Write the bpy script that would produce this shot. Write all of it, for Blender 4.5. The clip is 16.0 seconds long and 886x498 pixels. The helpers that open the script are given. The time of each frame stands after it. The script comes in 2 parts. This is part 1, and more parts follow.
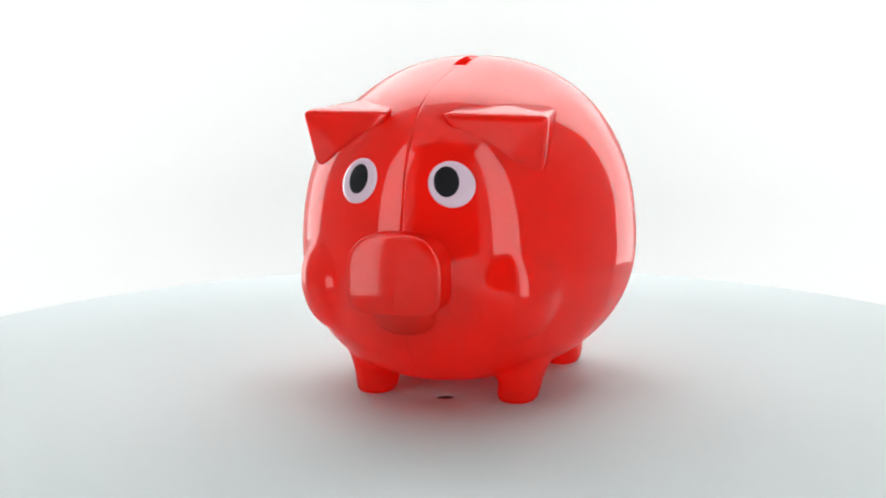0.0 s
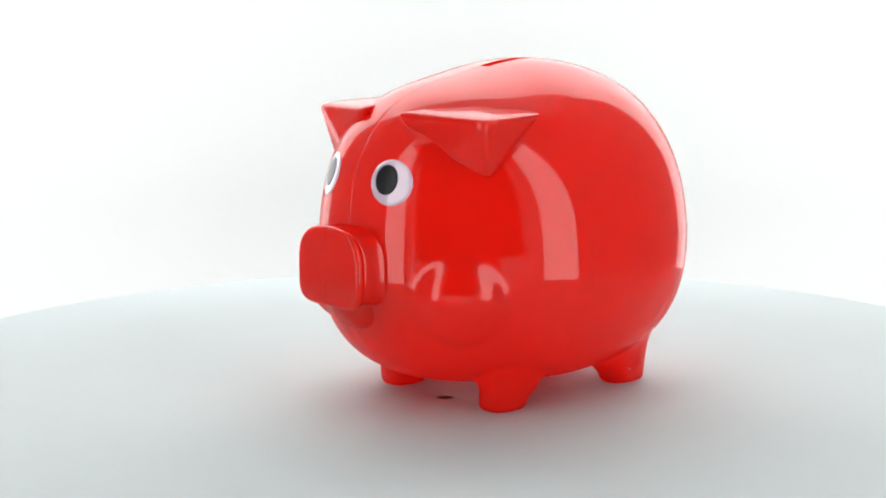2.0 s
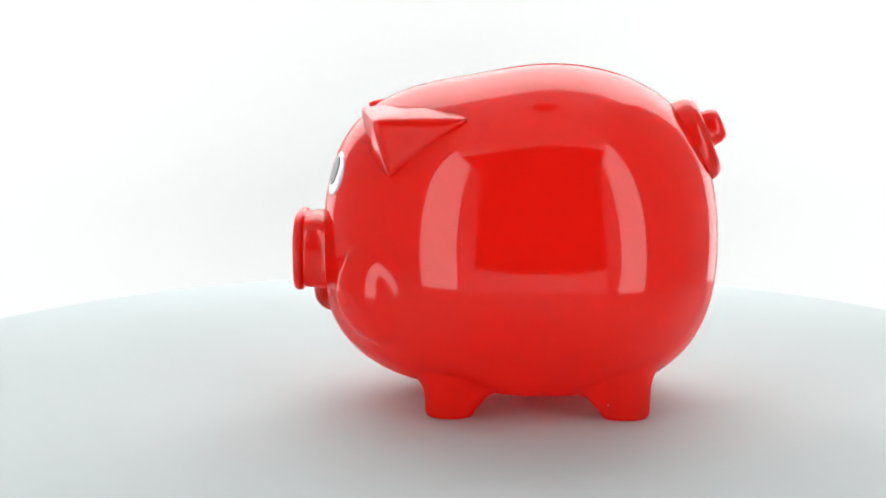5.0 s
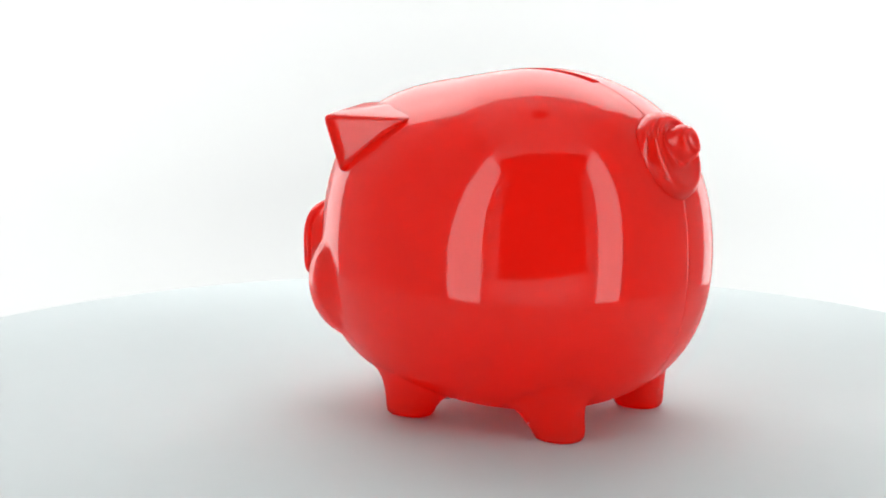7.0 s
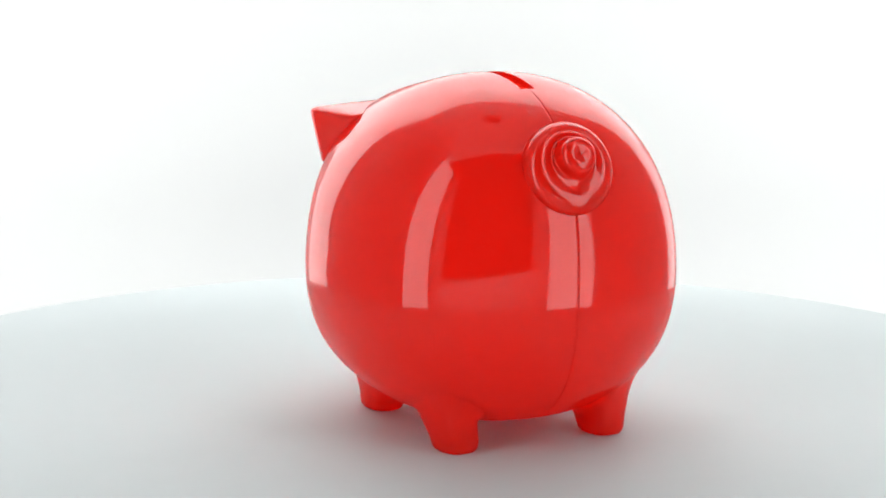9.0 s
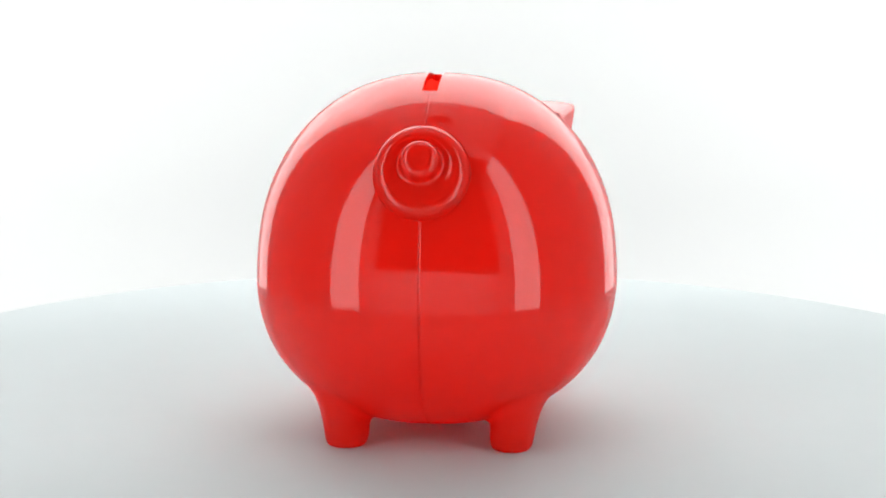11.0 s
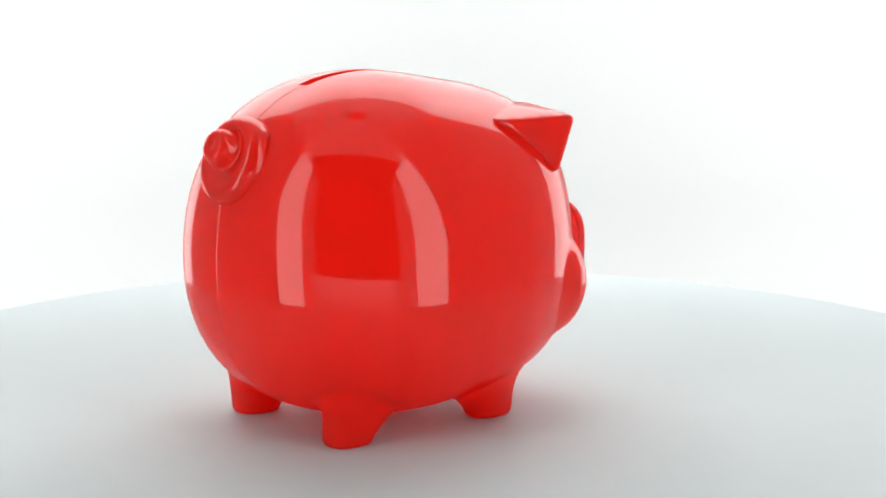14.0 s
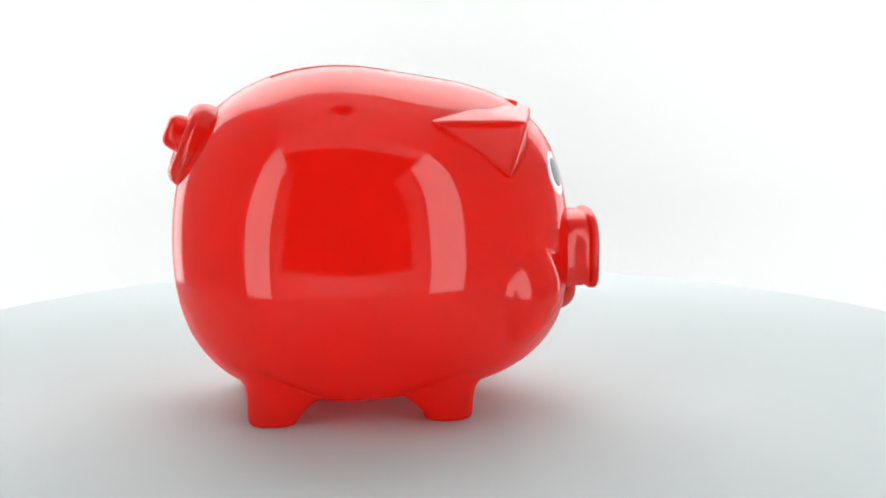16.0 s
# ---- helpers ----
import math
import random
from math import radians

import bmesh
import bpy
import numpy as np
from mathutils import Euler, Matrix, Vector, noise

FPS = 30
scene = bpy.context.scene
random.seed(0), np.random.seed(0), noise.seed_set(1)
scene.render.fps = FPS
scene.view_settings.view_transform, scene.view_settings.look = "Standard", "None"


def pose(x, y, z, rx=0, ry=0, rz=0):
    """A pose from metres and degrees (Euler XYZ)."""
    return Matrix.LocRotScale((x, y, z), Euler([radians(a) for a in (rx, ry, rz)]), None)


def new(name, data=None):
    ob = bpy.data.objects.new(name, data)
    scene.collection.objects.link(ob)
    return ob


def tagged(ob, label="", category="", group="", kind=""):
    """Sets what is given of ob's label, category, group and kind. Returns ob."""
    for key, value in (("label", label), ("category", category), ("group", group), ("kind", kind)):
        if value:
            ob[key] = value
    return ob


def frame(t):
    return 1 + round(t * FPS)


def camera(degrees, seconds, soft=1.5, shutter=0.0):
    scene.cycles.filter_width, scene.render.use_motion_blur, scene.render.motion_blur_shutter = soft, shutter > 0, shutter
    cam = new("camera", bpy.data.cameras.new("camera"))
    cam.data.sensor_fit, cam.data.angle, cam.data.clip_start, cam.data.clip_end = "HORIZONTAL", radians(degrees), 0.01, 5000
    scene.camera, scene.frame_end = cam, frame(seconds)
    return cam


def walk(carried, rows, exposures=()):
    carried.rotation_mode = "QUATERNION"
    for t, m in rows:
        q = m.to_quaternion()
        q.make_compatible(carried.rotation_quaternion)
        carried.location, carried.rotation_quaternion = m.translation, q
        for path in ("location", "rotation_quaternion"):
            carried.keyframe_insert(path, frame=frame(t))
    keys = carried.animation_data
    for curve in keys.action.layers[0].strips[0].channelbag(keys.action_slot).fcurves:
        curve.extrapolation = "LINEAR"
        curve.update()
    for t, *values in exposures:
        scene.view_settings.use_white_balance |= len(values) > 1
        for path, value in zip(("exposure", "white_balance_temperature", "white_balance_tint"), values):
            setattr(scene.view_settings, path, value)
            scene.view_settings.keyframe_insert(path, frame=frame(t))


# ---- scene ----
cam = camera(26.78, 16.0, soft=1.9)
EYE = (0.0, -0.658, 0.1736)
EYE_POSE = pose(*EYE, 90 - 10.256, 0, 0.0635) @ pose(0, 0, 0, 0, 0, -0.218)
walk(cam, [(0.0, EYE_POSE), (16.0, EYE_POSE)])
scene.view_settings.exposure = 0.38

# turn of the platter: degrees at the start and per second, and its slight wobble
TURN_0, TURN_RATE = -18.36, -15.18
WOBBLE = pose(0, 0, 0, 0.327, -0.369, 0)
BANK_ON_PLATTER = pose(-0.0005, 0.0233, 0.0)


def turned(t):
    return pose(0, 0, 0, 0, 0, TURN_0 + TURN_RATE * t) @ WOBBLE


# ---------------------------------------------------------------- world
world = bpy.data.worlds.new("world")
scene.world = world
world.use_nodes = True
world.node_tree.nodes["Background"].inputs[0].default_value = (0.5, 0.55, 0.6, 1)
world.node_tree.nodes["Background"].inputs[1].default_value = 0.02

TOP_LIGHT, SIDE_LIGHT, STRIP_LIGHT, SWEEP_LIGHT, REAR_LIGHT = 1.86, 1.65, 2.65, 0.245, 1.65


# ---------------------------------------------------------------- materials
def material(name, colour, rough=0.5, ior=1.5, vary=0.06, scale=40.0, bump=0.0, bump_scale=300.0, metal=0.0, coat=0.0,
             rough_vary=0.05, through_light=0.0):
    m = bpy.data.materials.new(name)
    m.use_nodes = True
    n, l = m.node_tree.nodes, m.node_tree.links
    b = n["Principled BSDF"]
    b.inputs["Roughness"].default_value = rough
    b.inputs["IOR"].default_value = ior
    b.inputs["Metallic"].default_value = metal
    b.inputs["Coat Weight"].default_value = coat
    tc = n.new("ShaderNodeTexCoord")
    big, fine = n.new("ShaderNodeTexNoise"), n.new("ShaderNodeTexNoise")
    big.inputs["Scale"].default_value, fine.inputs["Scale"].default_value = scale, scale * 9
    big.inputs["Detail"].default_value = fine.inputs["Detail"].default_value = 4
    l.new(tc.outputs["Object"], big.inputs["Vector"])
    l.new(tc.outputs["Object"], fine.inputs["Vector"])
    mix = n.new("ShaderNodeMix")
    mix.data_type, mix.blend_type = "FLOAT", "MIX"
    mix.inputs[0].default_value = 0.35
    l.new(big.outputs["Fac"], mix.inputs[2])
    l.new(fine.outputs["Fac"], mix.inputs[3])
    hsv = n.new("ShaderNodeHueSaturation")
    hsv.inputs["Color"].default_value = (*colour, 1)
    rng = n.new("ShaderNodeMapRange")
    rng.inputs["From Min"].default_value, rng.inputs["From Max"].default_value = 0.3, 0.7
    rng.inputs["To Min"].default_value, rng.inputs["To Max"].default_value = 1 - vary, 1 + vary
    l.new(mix.outputs[0], rng.inputs["Value"])
    l.new(rng.outputs["Result"], hsv.inputs["Value"])
    l.new(hsv.outputs["Color"], b.inputs["Base Color"])
    if rough_vary:
        rr = n.new("ShaderNodeMapRange")
        rr.inputs["From Min"].default_value, rr.inputs["From Max"].default_value = 0.3, 0.7
        rr.inputs["To Min"].default_value = rough * (1 - rough_vary)
        rr.inputs["To Max"].default_value = rough * (1 + rough_vary)
        l.new(fine.outputs["Fac"], rr.inputs["Value"])
        l.new(rr.outputs["Result"], b.inputs["Roughness"])
    if through_light:
        # a thin shell that lets some light through
        tr, mx = n.new("ShaderNodeBsdfTranslucent"), n.new("ShaderNodeMixShader")
        mx.inputs[0].default_value = through_light
        l.new(hsv.outputs["Color"], tr.inputs["Color"])
        l.new(b.outputs["BSDF"], mx.inputs[1])
        l.new(tr.outputs["BSDF"], mx.inputs[2])
        l.new(mx.outputs["Shader"], n["Material Output"].inputs["Surface"])
    if bump:
        bn, bp = n.new("ShaderNodeTexNoise"), n.new("ShaderNodeBump")
        bn.inputs["Scale"].default_value = bump_scale
        bn.inputs["Detail"].default_value = 3
        bp.inputs["Strength"].default_value = bump
        bp.inputs["Distance"].default_value = 0.0004
        l.new(tc.outputs["Object"], bn.inputs["Vector"])
        l.new(bn.outputs["Fac"], bp.inputs["Height"])
        l.new(bp.outputs["Normal"], b.inputs["Normal"])
    return m


def glowing(name, colour, strength, base=0.8):
    m = bpy.data.materials.new(name)
    m.use_nodes = True
    b = m.node_tree.nodes["Principled BSDF"]
    b.inputs["Base Color"].default_value = (base, base, base, 1)
    b.inputs["Roughness"].default_value = 0.6
    b.inputs["Emission Color"].default_value = (*colour, 1)
    b.inputs["Emission Strength"].default_value = strength
    return m


RED = material("glossy_red_plastic", (0.85, 0.020, 0.010), rough=0.065, ior=1.66, vary=0.03, scale=25, bump=0.02, bump_scale=90, rough_vary=0.25, through_light=0.55)
EYE_WHITE = material("printed_white", (0.60, 0.46, 0.545), rough=0.06, ior=1.6, vary=0.03, scale=200)
EYE_BLACK = material("printed_black", (0.012, 0.012, 0.014), rough=0.3, ior=1.25, vary=0.1, scale=200)
PLATTER = material("white_satin_platter", (0.465, 0.495, 0.499), rough=0.45, ior=1.03, vary=0.015, scale=9, bump=0.05, bump_scale=500)
METAL = material("dull_metal", (0.045, 0.036, 0.033), rough=0.7, metal=0.1, vary=0.2, scale=400)
GREY = material("pale_matt_panel", (0.64, 0.65, 0.655), rough=0.8, vary=0.02, scale=4, bump=0.03)
WALL = material("grey_matt_panel", (0.29, 0.295, 0.295), rough=0.8, vary=0.02, scale=4, bump=0.03)
WHITE = material("white_matt_panel", (0.80, 0.81, 0.82), rough=0.8, vary=0.01, scale=4, bump=0.03)
DARK = material("dark_room", (0.06, 0.06, 0.062), rough=0.9, vary=0.2, scale=2)
GLOW_TOP = glowing("diffuser_top", (0.975, 1.0, 0.985), TOP_LIGHT)
GLOW_SIDE = glowing("diffuser_side", (0.96, 0.99, 0.98), SIDE_LIGHT)
SWEEP = glowing("backlit_sweep", (0.965, 0.985, 0.965), SWEEP_LIGHT, 0.30)
GLOW_REAR = glowing("diffuser_rear", (0.975, 1.0, 0.985), REAR_LIGHT)
GLOW_STRIP = glowing("diffuser_strip", (1.0, 1.0, 1.0), STRIP_LIGHT)


# ---------------------------------------------------------------- building helpers
def part(name, bm, mat, parent=None, label="", smooth=True):
    bmesh.ops.recalc_face_normals(bm, faces=bm.faces)
    me = bpy.data.meshes.new(name)
    bm.to_mesh(me)
    bm.free()
    for p in me.polygons:
        p.use_smooth = smooth
    me.materials.append(mat)
    ob = new(name, me)
    if parent is not None:
        ob.parent = parent
    if label:
        ob["label"] = label
    return ob


def box_mesh(x0, x1, y0, y1, z0, z1, bevel=0.0):
    bm = bmesh.new()
    bmesh.ops.create_cube(bm, size=1)
    for v in bm.verts:
        v.co = Vector(((x0 + x1) / 2 + v.co.x * (x1 - x0), (y0 + y1) / 2 + v.co.y * (y1 - y0), (z0 + z1) / 2 + v.co.z * (z1 - z0)))
    if bevel:
        bmesh.ops.bevel(bm, geom=bm.edges[:], offset=bevel, segments=2, affect="EDGES")
    return bm


def skin(rings, closed_ends=True, wrap=True):
    """A mesh over rings of points, each ring with the same count."""
    bm = bmesh.new()
    rows = [[bm.verts.new(p) for p in ring] for ring in rings]
    n = len(rows[0])
    for a, b in zip(rows, rows[1:]):
        for i in range(n if wrap else n - 1):
            bm.faces.new((a[i], a[(i + 1) % n], b[(i + 1) % n], b[i]))
    if closed_ends:
        bm.faces.new(rows[0])
        bm.faces.new(rows[-1])
    return bm


def lathe(profile, steps=96):
    """Turned about z: profile of (radius, z)."""
    rings = [[(r * math.cos(2 * math.pi * i / steps), r * math.sin(2 * math.pi * i / steps), z) for i in range(steps)] for r, z in profile]
    return skin(rings)


# ---------------------------------------------------------------- the light box and its room
LEFT, RIGHT, FRONT, REAR, FLOOR_Z, CEIL_Z, SEAM = -0.64, 0.64, -1.16, 1.26, -0.39, 1.165, 0.56
SEAM_LOW, FLAP = 0.50, -0.83


def structure(name, bm, mat, label, smooth=False):
    return tagged(part(name, bm, mat, None, label, smooth), category=name.split("_")[0], kind="structure")


structure("floor", box_mesh(LEFT, RIGHT, FRONT, 0.96, FLOOR_Z - 0.01, FLOOR_Z), GREY, "pale matt floor panel of the photo light box")
for side, x in (("east", RIGHT), ("west", LEFT)):
    s = 1 if x > 0 else -1
    lo, hi = sorted((x, x + s * 0.012))
    # the joint between the matt wall and the lit panel leans back
    bm = box_mesh(lo, hi, FLAP, 1.0, FLOOR_Z, CEIL_Z)
    for v in bm.verts:
        if v.co.y > 0:
            v.co.y = (SEAM if v.co.z > 0 else SEAM_LOW) - 0.002
    structure("wall_" + side, bm, WALL, "pale matt side wall of the photo light box")
    bm = box_mesh(lo, hi, 0.0, REAR, FLOOR_Z, CEIL_Z)
    for v in bm.verts:
        if v.co.y < 0.01:
            v.co.y = (SEAM if v.co.z > 0 else SEAM_LOW) + 0.002
    structure("wall_rear_" + side, bm, GLOW_SIDE, "softly lit white diffuser side wall of the light box")
    structure("wall_flap_" + side, box_mesh(lo, hi, FRONT, FLAP - 0.002, FLOOR_Z, CEIL_Z), WHITE, "white matt front flap of the light box")

# the ceiling in front of the seam, with its round opening over the platter
HOLE_Y, HOLE_R, CEIL_FRONT = 0.13, 0.088, -0.56
bm = bmesh.new()
ring = [bm.verts.new((HOLE_R * math.cos(a), HOLE_Y + HOLE_R * math.sin(a), CEIL_Z)) for a in [2 * math.pi * i / 48 for i in range(48)]]
edge = []
for i in range(48):
    a = 2 * math.pi * i / 48
    c, s = math.cos(a), math.sin(a)
    k = min((RIGHT / abs(c)) if abs(c) > 1e-6 else 9, ((SEAM - HOLE_Y) / s) if s > 1e-6 else 9, ((HOLE_Y - CEIL_FRONT) / -s) if s < -1e-6 else 9)
    edge.append(bm.verts.new((k * c, HOLE_Y + k * s, CEIL_Z)))
for i in range(48):
    bm.faces.new((ring[i], ring[(i + 1) % 48], edge[(i + 1) % 48], edge[i]))
for x in (LEFT, RIGHT):
    for y in (CEIL_FRONT, SEAM):
        near = sorted(range(48), key=lambda i: (edge[i].co - Vector((x, y, CEIL_Z))).length)[:2]
        v = bm.verts.new((x, y, CEIL_Z))
        if all((edge[i].co - v.co).length > 1e-5 for i in near) and abs(near[0] - near[1]) in (1, 47):
            bm.faces.new((edge[near[0]], edge[near[1]], v))
up = bmesh.ops.extrude_face_region(bm, geom=bm.faces[:])
for v in [g for g in up["geom"] if isinstance(g, bmesh.types.BMVert)]:
    v.co.z += 0.012
structure("ceiling", bm, GREY, "pale matt ceiling panel with a round opening")
structure("ceiling_light_panel", box_mesh(LEFT, RIGHT, SEAM + 0.004, REAR, CEIL_Z, CEIL_Z + 0.02), GLOW_TOP, "bright white diffuser panel in the light box ceiling")
structure("trim_seam", box_mesh(LEFT, RIGHT, SEAM - 0.006, SEAM + 0.004, CEIL_Z - 0.004, CEIL_Z + 0.004), DARK, "thin dark joint between ceiling panels")

for side, x in (("east", RIGHT), ("west", LEFT)):
    lo, hi = sorted((x, x - math.copysign(0.003, x)))
    bm = box_mesh(lo, hi, -0.006, 0.006, FLOOR_Z + 0.001, CEIL_Z - 0.005)
    for v in bm.verts:
        v.co.y += SEAM if v.co.z > 0 else SEAM_LOW
    structure("trim_seam_" + side, bm, DARK, "thin dark joint between wall panels")

# seamless white sweep behind the platter, and the lit diffuser above it
SWEEP_TOP = 0.22
structure("wall_north", box_mesh(LEFT + 0.004, RIGHT - 0.004, 1.232, 1.244, SWEEP_TOP + 0.002, CEIL_Z - 0.004), GLOW_REAR, "bright white diffuser rear wall of the light box")
prof = [(0.96, FLOOR_Z + 0.004)] + [(0.96 + 0.27 * math.sin(a), FLOOR_Z + 0.274 - 0.27 * math.cos(a)) for a in [radians(d) for d in range(0, 91, 6)]] + [(1.23, SWEEP_TOP)]
rings = [[(x, y, z) for y, z in prof] for x in (LEFT + 0.004, RIGHT - 0.004)]
bm = skin([[Vector(p) for p in r] for r in rings], closed_ends=False, wrap=False)
sweep = structure("backdrop", bm, SWEEP, "seamless back-lit white sweep behind the turntable", True)
solid = sweep.modifiers.new("thick", "SOLIDIFY")
solid.thickness = 0.004

# the low front board under the opening
structure("wall_front", box_mesh(LEFT, RIGHT, FRONT - 0.012, FRONT, FLOOR_Z, -0.028), WHITE, "low white front board of the light box")

# the dark room in which the box stands
structure("room_floor", box_mesh(-2.0, 2.0, -2.4, 1.6, -0.95, -0.93), DARK, "dark floor of the studio room")
structure("room_ceiling", box_mesh(-2.0, 2.0, -2.4, 1.6, 1.55, 1.57), DARK, "dark ceiling of the studio room")
structure("room_wall_south", box_mesh(-2.0, 2.0, -2.42, -2.4, -0.93, 1.55), DARK, "dark studio wall behind the camera")
structure("room_wall_north", box_mesh(-2.0, 2.0, 1.6, 1.62, -0.93, 1.55), DARK, "dark studio wall")
structure("room_wall_east", box_mesh(2.0, 2.02, -2.4, 1.6, -0.93, 1.55), DARK, "dark studio wall")
structure("room_wall_west", box_mesh(-2.02, -2.0, -2.4, 1.6, -0.93, 1.55), DARK, "dark studio wall")


# two upright strip lights at the sides, towards the camera
def strip_light(x, s):
    e = tagged(new("strip_light"), "upright white strip light against the light box wall", "lamp", "strip lights")
    e.location = (x, 0, FLOOR_Z)
    top = CEIL_Z - 0.006 - FLOOR_Z
    lo, hi = sorted((-s * 0.006, -s * 0.001))
    part("diffuser", box_mesh(lo, hi, -0.80, -0.424, 0.0, top, 0.0015), GLOW_STRIP, e, "glowing white diffuser", False)
    lo, hi = sorted((-s * 0.009, -s * 0.001))
    part("frame", box_mesh(lo, hi, -0.822, -0.803, 0.0, top + 0.004, 0.0015), DARK, e, "thin dark frame", False)
    return e


strip_light(RIGHT, 1)
strip_light(LEFT, -1)


# ---------------------------------------------------------------- the turntable
def turntable():
    e = tagged(new("turntable"), "white round rotating display turntable with a centre hole", "turntable")
    R, th, rh = 0.2446, 0.008, 0.0035
    part("platter", lathe([(rh, -th), (rh, -0.0004), (rh + 0.0004, 0.0), (0.06, 0.0), (0.12, 0.0), (0.18, 0.0), (R - 0.0012, 0.0), (R - 0.0004, -0.0004), (R, -0.0012),
                           (R, -th + 0.001), (R - 0.001, -th), (0.1, -th), (rh, -th)], 160), PLATTER, e)
    part("bush", lathe([(0.0001, -0.006), (rh - 0.0001, -0.006), (rh - 0.0001, -0.0009), (rh - 0.0003, -0.0007), (0.0012, -0.0007), (0.0010, -0.0010), (0.0001, -0.0010)], 32), METAL, e, "dark metal bush in the centre hole")
    return e


table = turntable()
bm = lathe([(0.09, FLOOR_Z), (0.09, -0.02), (0.085, -0.0165), (0.001, -0.0165)], 64)
plinth = tagged(part("motor_plinth", bm, WHITE, None, "white round motor plinth below the rotating disc"), category="plinth")

# ---------------------------------------------------------------- the piggy bank (its own space: nose to -y, feet on z = 0)
MID = Vector((0.0, 0.014, 0.061))
HALF_WIDTH = 0.0604
# outline of the side view: radius every 15 degrees from the tail end over the back
OUTLINE = [59.77, 60.46, 62.31, 62.88, 61.77, 60.30, 59.77, 60.45, 62.86, 71.49, 80.32, 80.10,
           79.53, 83.23, 82.21, 71.76, 62.75, 59.27, 57.41, 57.97, 60.81, 63.72, 63.26, 61.13]
FOURIER = np.fft.rfft(np.array(OUTLINE)) / len(OUTLINE)


def outline(phi, terms=99):
    """The side view's radius; with few terms its plain, rounded form."""
    k = np.arange(len(FOURIER))
    w = np.where((k == 0) | (k == len(FOURIER) - 1), 1.0, 2.0) * (k <= terms) * np.exp(-(k / 7.5) ** 4)
    return 0.001 * np.real(np.sum(w * FOURIER * np.exp(1j * np.multiply.outer(phi, k)), axis=-1))


CHEEKS = [(Vector((s * 0.0338, -0.0410, 0.0459)), (0.0162, 0.0178, 0.0190)) for s in (1, -1)]


def radius(d):
    """Distance from MID to the body's skin, towards the unit directions d (n, 3)."""
    phi = np.arctan2(d[:, 2], d[:, 1])
    s, c = np.abs(d[:, 0]), np.hypot(d[:, 1], d[:, 2])
    n = 2.214
    # brow and chin show along the middle and fade out towards the flanks
    u = np.clip(s / 1.386, 0.0, 1.0)
    u = u * u * (3 - 2 * u)
    rim = outline(phi) * (1 - u) + outline(phi, 3) * u
    # the flanks are fullest a little below the middle
    wide = HALF_WIDTH * (1 - 0.080 * np.sin(phi) * c - 0.016 * np.cos(2 * phi) * c)
    r = ((s / wide) ** n + (c / rim) ** n) ** (-1 / n)
    for mid, half in CHEEKS:
        o = np.array((MID - mid)) / np.array(half)
        q = d / np.array(half)
        a, b, cc = (q * q).sum(1), q @ o, o @ o - 1
        disc = b * b - a * cc
        rc = np.where(disc > 0, (-b + np.sqrt(np.maximum(disc, 0))) / a, 0.0)
        h = 0.0009
        rc = np.maximum(rc, 0.03)
        m = np.maximum(r, rc)
        r = m + h * np.log(np.exp((r - m) / h) + np.exp((rc - m) / h))
    return r


def taper(y):
    """How far the sides draw in towards the head, by the place along the body."""
    u = np.clip((-0.0023 - np.asarray(y)) / 0.1148, 0.0, 1.0)
    return 1.0 - 0.237 * u * u * (3 - 2 * u)


def skin_points(d, less=0.0):
    """The skin's points towards the unit directions d from MID."""
    p = d * (radius(d) - less)[:, None] + np.array(MID)
    p[:, 0] *= taper(p[:, 1])
    return p


def skin_point(p, out=0.0):
    """The skin's point near p, lifted by out."""
    d = (Vector((p[0] / float(taper(p[1])), p[1], p[2])) - MID).normalized()
    return Vector(skin_points(np.array([d]), np.array([-out]))[0])


SLOT_X0, SLOT_X1, SLOT_Y0, SLOT_Y1 = -0.0022, 0.0028, -0.003, 0.0393


LEG = np.array([(0.0, 0, 5.2, 0, 6.8), (0.4, 0, 6.2, 0, 7.8), (1.2, 0, 6.8, 0, 8.4), (2.6, 0, 7.2, 0.1, 8.9), (6, 0.3, 7.5, 1.6, 10.4),
                (10, 0.8, 8.1, 3.4, 12.4), (16, 1.4, 9.2, 5.6, 14.8), (34, 2.4, 11.0, 9.0, 18.4)])
LEGS = [(0.0271, -0.0197, 1), (-0.0271, -0.0197, 1), (0.0273, 0.0411, -1), (-0.0273, 0.0411, -1)]


def under_leg(p, x, y, ends):
    """True where the body's skin is covered by the leg whose root runs through the points ends."""
    angle = np.arctan2(ends[:, 1] - y, ends[:, 0] - x)
    reach = np.hypot(ends[:, 0] - x, ends[:, 1] - y)
    order = np.argsort(angle)
    r = np.interp(math.atan2(p.y - y, p.x - x), angle[order], reach[order], period=2 * math.pi)
    return math.hypot(p.x - x, p.y - y) < r - 0.0003


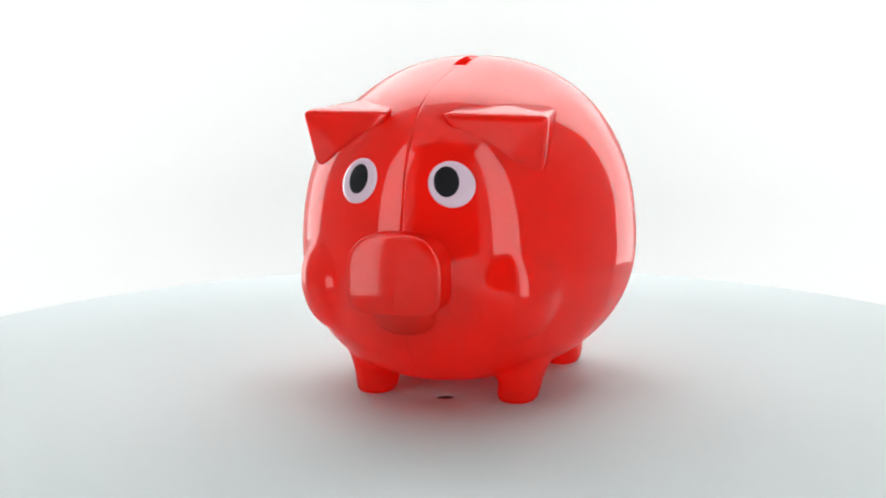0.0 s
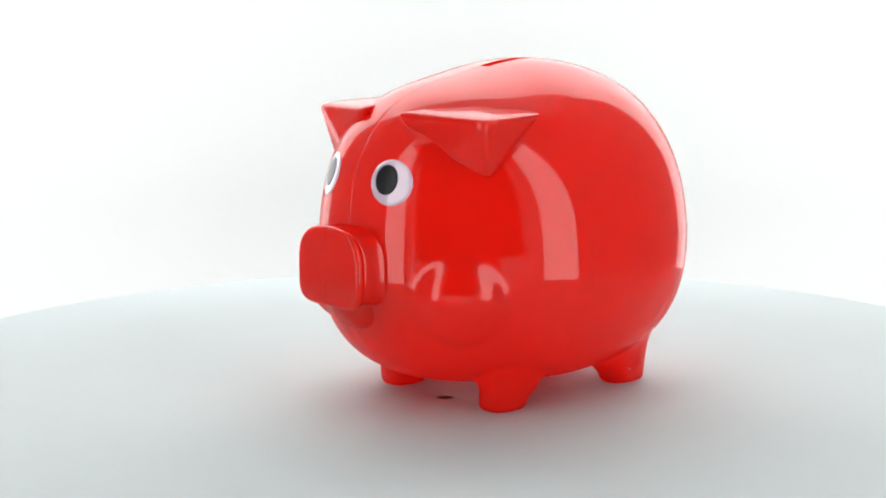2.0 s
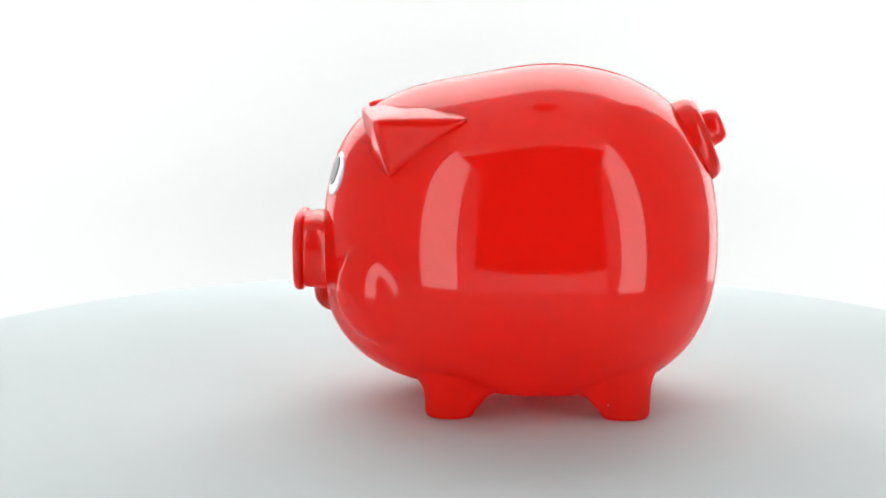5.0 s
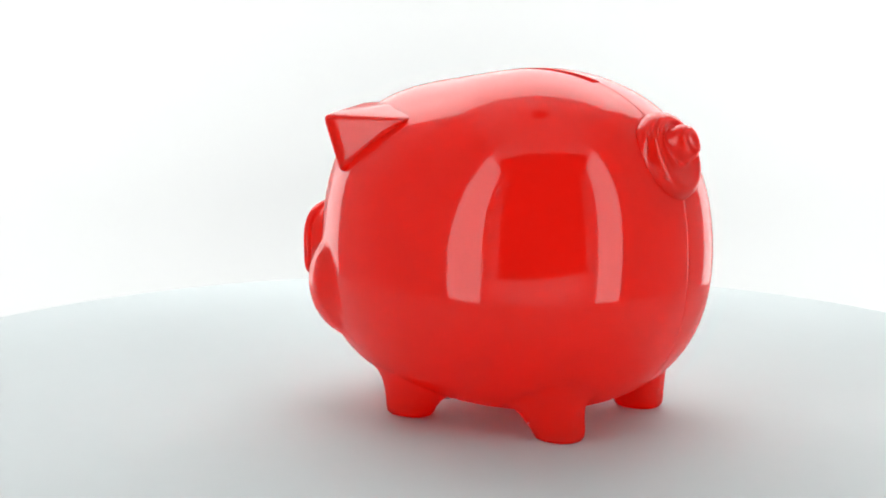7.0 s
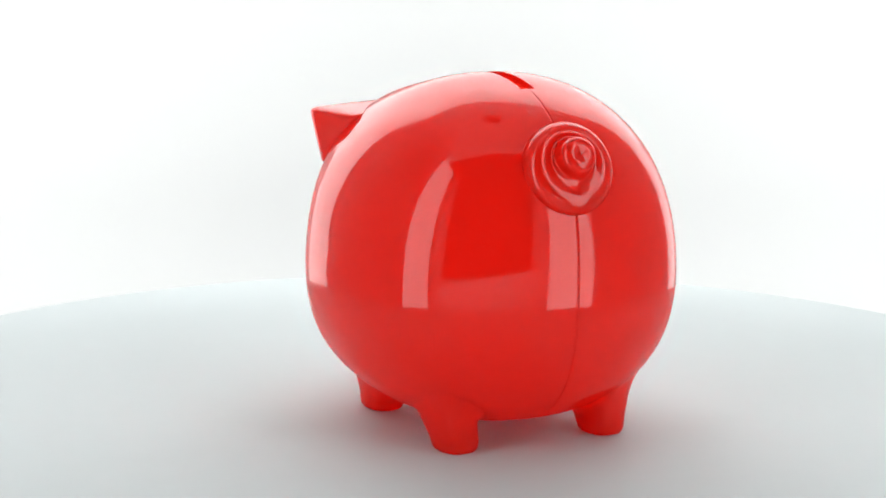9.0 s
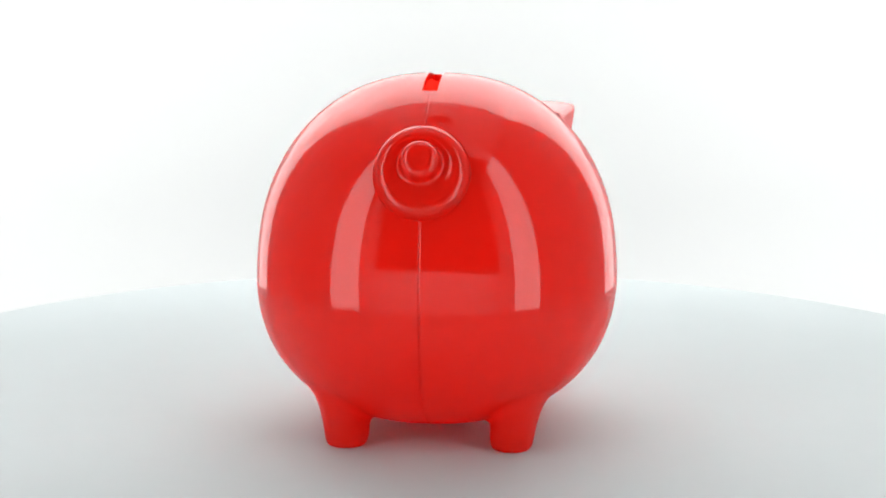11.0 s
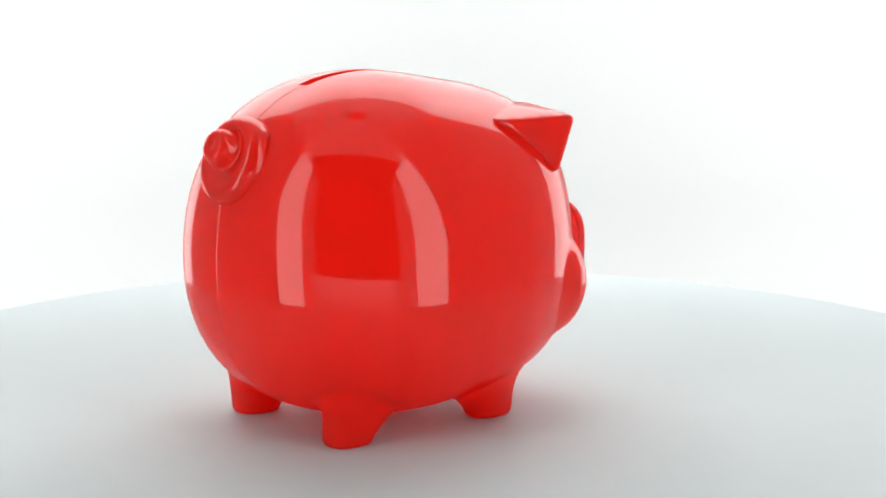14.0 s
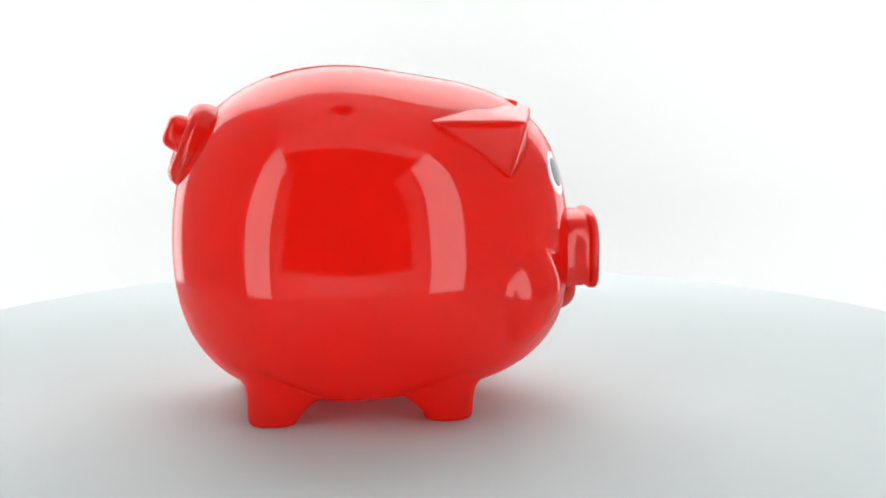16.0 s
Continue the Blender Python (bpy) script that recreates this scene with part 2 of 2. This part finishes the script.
def body_mesh():
    bm = bmesh.new()
    groove = 0.0003
    xs = [-0.0022, -0.0012, -0.0006, -groove, 0.0, groove, 0.0006, 0.0012, 0.0020, 0.0028, 0.0040]
    lat = [("x", x) for x in [-0.0034] + xs]
    angs = np.radians(np.concatenate([np.arange(-88.5, -3.9, 1.5), [0], np.arange(5.0, 89, 1.5)]))
    rows = []
    N = 360
    phi = np.linspace(0, 2 * np.pi, N, endpoint=False)
    plane = np.stack([np.zeros(N), np.cos(phi), np.sin(phi)], 1)
    specs = [("a", a) for a in angs[angs < -0.01]] + lat + [("a", a) for a in angs[angs > 0.01]]
    for kind, v in specs:
        if kind == "a":
            a = np.full(N, v)
        else:
            a = np.zeros(N)
            for _ in range(5):
                d = plane * np.cos(a)[:, None]
                d[:, 0] = np.sin(a)
                r = radius(d)
                a = np.arcsin(v / r / taper(MID.y + d[:, 1] * r))
        d = plane * np.cos(a)[:, None]
        d[:, 0] = np.sin(a)
        # the mould seam is a groove, deepest down the rump
        pts = skin_points(d, np.where(np.cos(phi + 0.5) > 0.3, 0.0006, 0.0003) if kind == "x" and v == 0.0 else np.zeros(N))
        rows.append([bm.verts.new(p) for p in pts])
    poles = []
    for s in (-1, 1):
        d = np.array([[s, 0.0, 0.0]])
        poles.append(bm.verts.new(skin_points(d)[0]))
    for i in range(N):
        j = (i + 1) % N
        bm.faces.new((poles[0], rows[0][j], rows[0][i]))
        bm.faces.new((poles[1], rows[-1][i], rows[-1][j]))
    for a, b in zip(rows, rows[1:]):
        for i in range(N):
            j = (i + 1) % N
            bm.faces.new((a[i], a[j], b[j], b[i]))
    # the shell is open into the legs
    roots = [(x, y, np.array([c[-3] for c in leg_columns(x, y, inward)])) for x, y, inward in LEGS]
    gone = []
    for f in bm.faces:
        if f.verts[0].co.z < 0.034 and any(all(under_leg(v.co, *root) for v in f.verts) for root in roots):
            gone.append(f)
    bmesh.ops.delete(bm, geom=gone, context="FACES")
    # coin slot cut through the top
    gone = []
    for f in bm.faces:
        c = f.calc_center_median()
        if SLOT_X0 < c.x < SLOT_X1 and SLOT_Y0 < c.y < SLOT_Y1 and c.z > 0.09:
            gone.append(f)
    down = bmesh.ops.extrude_face_region(bm, geom=gone)
    low = [g for g in down["geom"] if isinstance(g, bmesh.types.BMVert)]
    bmesh.ops.delete(bm, geom=gone, context="FACES")
    for v in low:
        v.co.z -= 0.0022
    low = set(low)
    floor_faces = [f for f in bm.faces if all(v in low for v in f.verts)]
    bmesh.ops.delete(bm, geom=floor_faces, context="FACES_ONLY")
    for v in low:
        for e in v.link_edges:
            walls = [f for f in e.link_faces if any(w not in low for w in f.verts)]
            if walls:
                e.smooth = False
                for f in walls:
                    for k in f.edges:
                        k.smooth = False
    return bm


def halved(bm, gap=0.00009):
    """Parts the hollow mesh along the mould seam at x = 0 into two halves."""
    out = bmesh.new()
    for s in (1, -1):
        h = bm.copy()
        bmesh.ops.bisect_plane(h, geom=h.verts[:] + h.edges[:] + h.faces[:], plane_co=(s * gap, 0, 0), plane_no=(s, 0, 0), clear_inner=True)
        tmp = bpy.data.meshes.new("half")
        h.to_mesh(tmp)
        h.free()
        out.from_mesh(tmp)
        bpy.data.meshes.remove(tmp)
    bm.free()
    return out


def blob(mid, half, power=2.0, nu=48, nv=28):
    """A rounded lump, boxier for a higher power."""
    rings = []
    for j in range(1, nv):
        b = math.pi * j / nv - math.pi / 2
        ring = []
        for i in range(nu):
            a = 2 * math.pi * i / nu
            d = (math.cos(a) * math.cos(b), math.sin(a) * math.cos(b), math.sin(b))
            k = sum(abs(q) ** power for q in d) ** (-1 / power)
            ring.append([m + h * q * k for m, h, q in zip(mid, half, d)])
        rings.append(ring)
    return skin(rings)


def inside(p):
    q = Vector((p[0] / float(taper(p[1])), p[1], p[2])) - MID
    return q.length < float(radius(np.array([q.normalized()]))[0])


def leg_columns(x, y, inward):
    """A stubby leg that runs smoothly into the belly. inward: +1 where the middle of the pig lies towards +y."""
    s, count = (1 if x > 0 else -1), 64

    def wall(i, z):
        cx, hx, cy, hy = [float(np.interp(z * 1000, LEG[:, 0], LEG[:, k])) / 1000 for k in (1, 2, 3, 4)]
        a = 2 * math.pi * i / count
        c, q = math.cos(a), math.sin(a)
        k = (abs(c) ** 2.4 + abs(q) ** 2.4) ** (-1 / 2.4)
        return Vector((x + s * cx + hx * c * k, y + inward * cy + hy * q * k, z))

    columns = []
    for i in range(count):
        lo, hi = 0.002, 0.034
        for _ in range(18):
            mid = (lo + hi) / 2
            lo, hi = (lo, mid) if inside(wall(i, mid)) else (mid, hi)
        meet = hi
        corner = wall(i, meet)
        away = Vector((corner.x - x, corner.y - y, 0)).normalized()
        # a tight crease towards the belly, a soft run-out on the outer side
        soft = 0.0030 + 0.0055 * max(0.0, away.dot(Vector((s, -inward, 0)).normalized()))
        turn = max(0.0022, meet - soft)
        column = [wall(i, z) for z in (0.0, 0.0004, 0.0012, 0.0020)]
        column += [wall(i, 0.0020 + (turn - 0.0020) * k / 5) for k in range(1, 6)]
        end = skin_point(corner + away * soft, -0.00008)
        start = column[-1]
        for k in range(1, 8):
            u = k / 7
            column.append(start * (1 - u) ** 2 + corner * 2 * u * (1 - u) + end * u * u)
        column += [skin_point(end + away * a, -b) for a, b in ((0.0004, 0.0001), (0.0007, 0.0007))]
        columns.append(column)
    return columns


def leg_mesh(x, y, inward):
    columns = leg_columns(x, y, inward)
    bm = skin([[c[k] for c in columns] for k in range(len(columns[0]))], closed_ends=False)
    bm.verts.ensure_lookup_table()
    bm.faces.new(bm.verts[:len(columns)])
    return bm


def ear_mesh(s):
    pts = [(45.2, -43.5, 105.7), (40.0, -11.6, 105.4), (42.4, -38.4, 85.6), (9, -52, 107.0), (12, -18, 110), (27, -46.5, 89), (20, -12, 100), (20, -40, 86)]
    bm = bmesh.new()
    vs = [bm.verts.new((s * x / 1000, y / 1000, z / 1000)) for x, y, z in pts]
    bmesh.ops.convex_hull(bm, input=vs)
    bmesh.ops.triangulate(bm, faces=bm.faces[:])
    bmesh.ops.subdivide_edges(bm, edges=bm.edges[:], cuts=17, use_grid_fill=True)
    for _ in range(5):
        bmesh.ops.smooth_vert(bm, verts=bm.verts[:], factor=0.5, use_axis_x=True, use_axis_y=True, use_axis_z=True)
    return bm


def snout_section(half, top, bottom, count=72):
    """Outline of the snout seen from the front: flat bottom with round corners, arched top."""
    out = []
    for i in range(count):
        a = 2 * math.pi * i / count
        c, q = math.cos(a), math.sin(a)
        p = 2.6 if q > 0 else 5.0
        k = (abs(c) ** p + abs(q) ** p) ** (-1 / p)
        mid = bottom + (top - bottom) * 0.48
        out.append((half * c * k, mid + ((top - mid) if q > 0 else (mid - bottom)) * q * k))
    return out


def snout_mesh():
    rings = []
    for y, g in ((-54, 3.6), (-58, 2.2), (-61, 1.0), (-63.5, 0.1), (-65.5, -0.5), (-68, -0.8), (-71.0, -0.9), (-71.9, -1.1), (-72.3, -1.2), (-72.7, -0.8), (-73.2, -0.15), (-74.0, 0.0),
                 (-74.9, -0.05), (-75.5, -0.35), (-75.9, -0.9), (-76.1, -1.7), (-76.25, -4.0), (-76.35, -8.0)):
        rings.append([(x / 1000, y / 1000, z / 1000) for x, z in snout_section(16.8 + g, 69.0 + g, 41.0 - g)])
    # open towards the head, closed in front
    bm = skin(rings, closed_ends=False)
    bm.verts.ensure_lookup_table()
    bm.faces.new(bm.verts[-len(rings[-1]):])
    return bm


def tail_mesh():
    """A curl: a thick ring round a raised tip, on the rump."""
    steps, rings = 72, []
    prof = [(14.6, -8), (15.2, -2.0), (15.3, 0.3), (15.0, 2.2), (14.3, 3.8), (13.3, 4.9), (12.1, 5.6), (10.8, 5.8), (9.5, 5.6), (8.4, 5.2), (7.5, 4.9), (6.9, 5.1), (6.5, 5.9),
            (6.3, 7.2), (6.1, 8.6), (5.7, 9.9), (5.0, 11.0), (4.0, 11.5), (3.0, 11.6), (2.1, 11.5), (1.2, 11.3), (0.2, 11.2)]
    for r, h in prof:
        k = max(0.0, min(1.0, (12.0 - r) / 6.0))
        k = k * k * (3 - 2 * k)
        ring = []
        for i in range(steps):
            a = 2 * math.pi * i / steps
            # the valley is bridged on one side, where the curl runs into its tip
            near = (0.5 + 0.5 * math.cos(a + 1.9)) ** 3 * math.exp(-((r - 7.3) / 1.2) ** 2)
            ring.append((r * math.cos(a) / 1000, (r * math.sin(a) + 2.2 * k) / 1000, (h + 0.7 * near) / 1000))
        rings.append(ring)
    bm = skin(rings)
    place = pose(0, 0.0652, 0.0935, 0, 0, 180) @ pose(0, 0, 0, 90 - 22, 0, 0)
    bmesh.ops.transform(bm, matrix=place, verts=bm.verts[:])
    return bm


def print_mesh(x, z, hx, hz, lift):
    """A printed oval on the skin of the face."""
    base = skin_point((x, -0.061, z))
    rings = []
    for k, up in ((1.0, -0.0004), (1.0, lift), (0.85, lift), (0.6, lift), (0.3, lift), (0.02, lift)):
        ring = []
        for i in range(64):
            a = 2 * math.pi * i / 64
            ring.append(skin_point((base.x + hx * k * math.cos(a), base.y, base.z + hz * k * math.sin(a)), up))
        rings.append(ring)
    return skin(rings)


def piggy_bank():
    e = tagged(new("piggy_bank"), "glossy red plastic piggy bank with printed eyes on the turntable", "piggy bank")
    part("body", body_mesh(), RED, e)
    for s in (1, -1):
        part("ear", ear_mesh(s), RED, e)
    for x, y, inward in LEGS:
        part("leg", leg_mesh(x, y, inward), RED, e)
    nose = part("snout", halved(snout_mesh()), RED, e)
    part("mouth", halved(blob((0, -0.0605, 0.0408), (0.0118, 0.0100, 0.0090), 2.4)), RED, e)
    part("tail", tail_mesh(), RED, e)
    part("speck", blob((0.0366 + 0.0005, 0.0358 - 0.0006, 0.0068), (0.0003, 0.0003, 0.0003), 2.0, 12, 8), EYE_WHITE, e, "tiny white dust speck on a leg")
    for x, px, z in ((0.0162, 0.0143, 0.0845), (-0.0183, -0.0184, 0.0847)):
        white = part("eye", print_mesh(x, z, 0.0080, 0.0083, 0.00005), EYE_WHITE, e, "printed pale eye")
        part("pupil", print_mesh(px, z + 0.0006, 0.0043, 0.0055, 0.00011), EYE_BLACK, white, "black printed pupil")
    return e


bank = piggy_bank()


# ---------------------------------------------------------------- what moves
def motions():
    times = [0.5 * i for i in range(33)]
    walk(table, [(t, turned(t)) for t in times])
    walk(bank, [(t, turned(t) @ BANK_ON_PLATTER) for t in times])


motions()
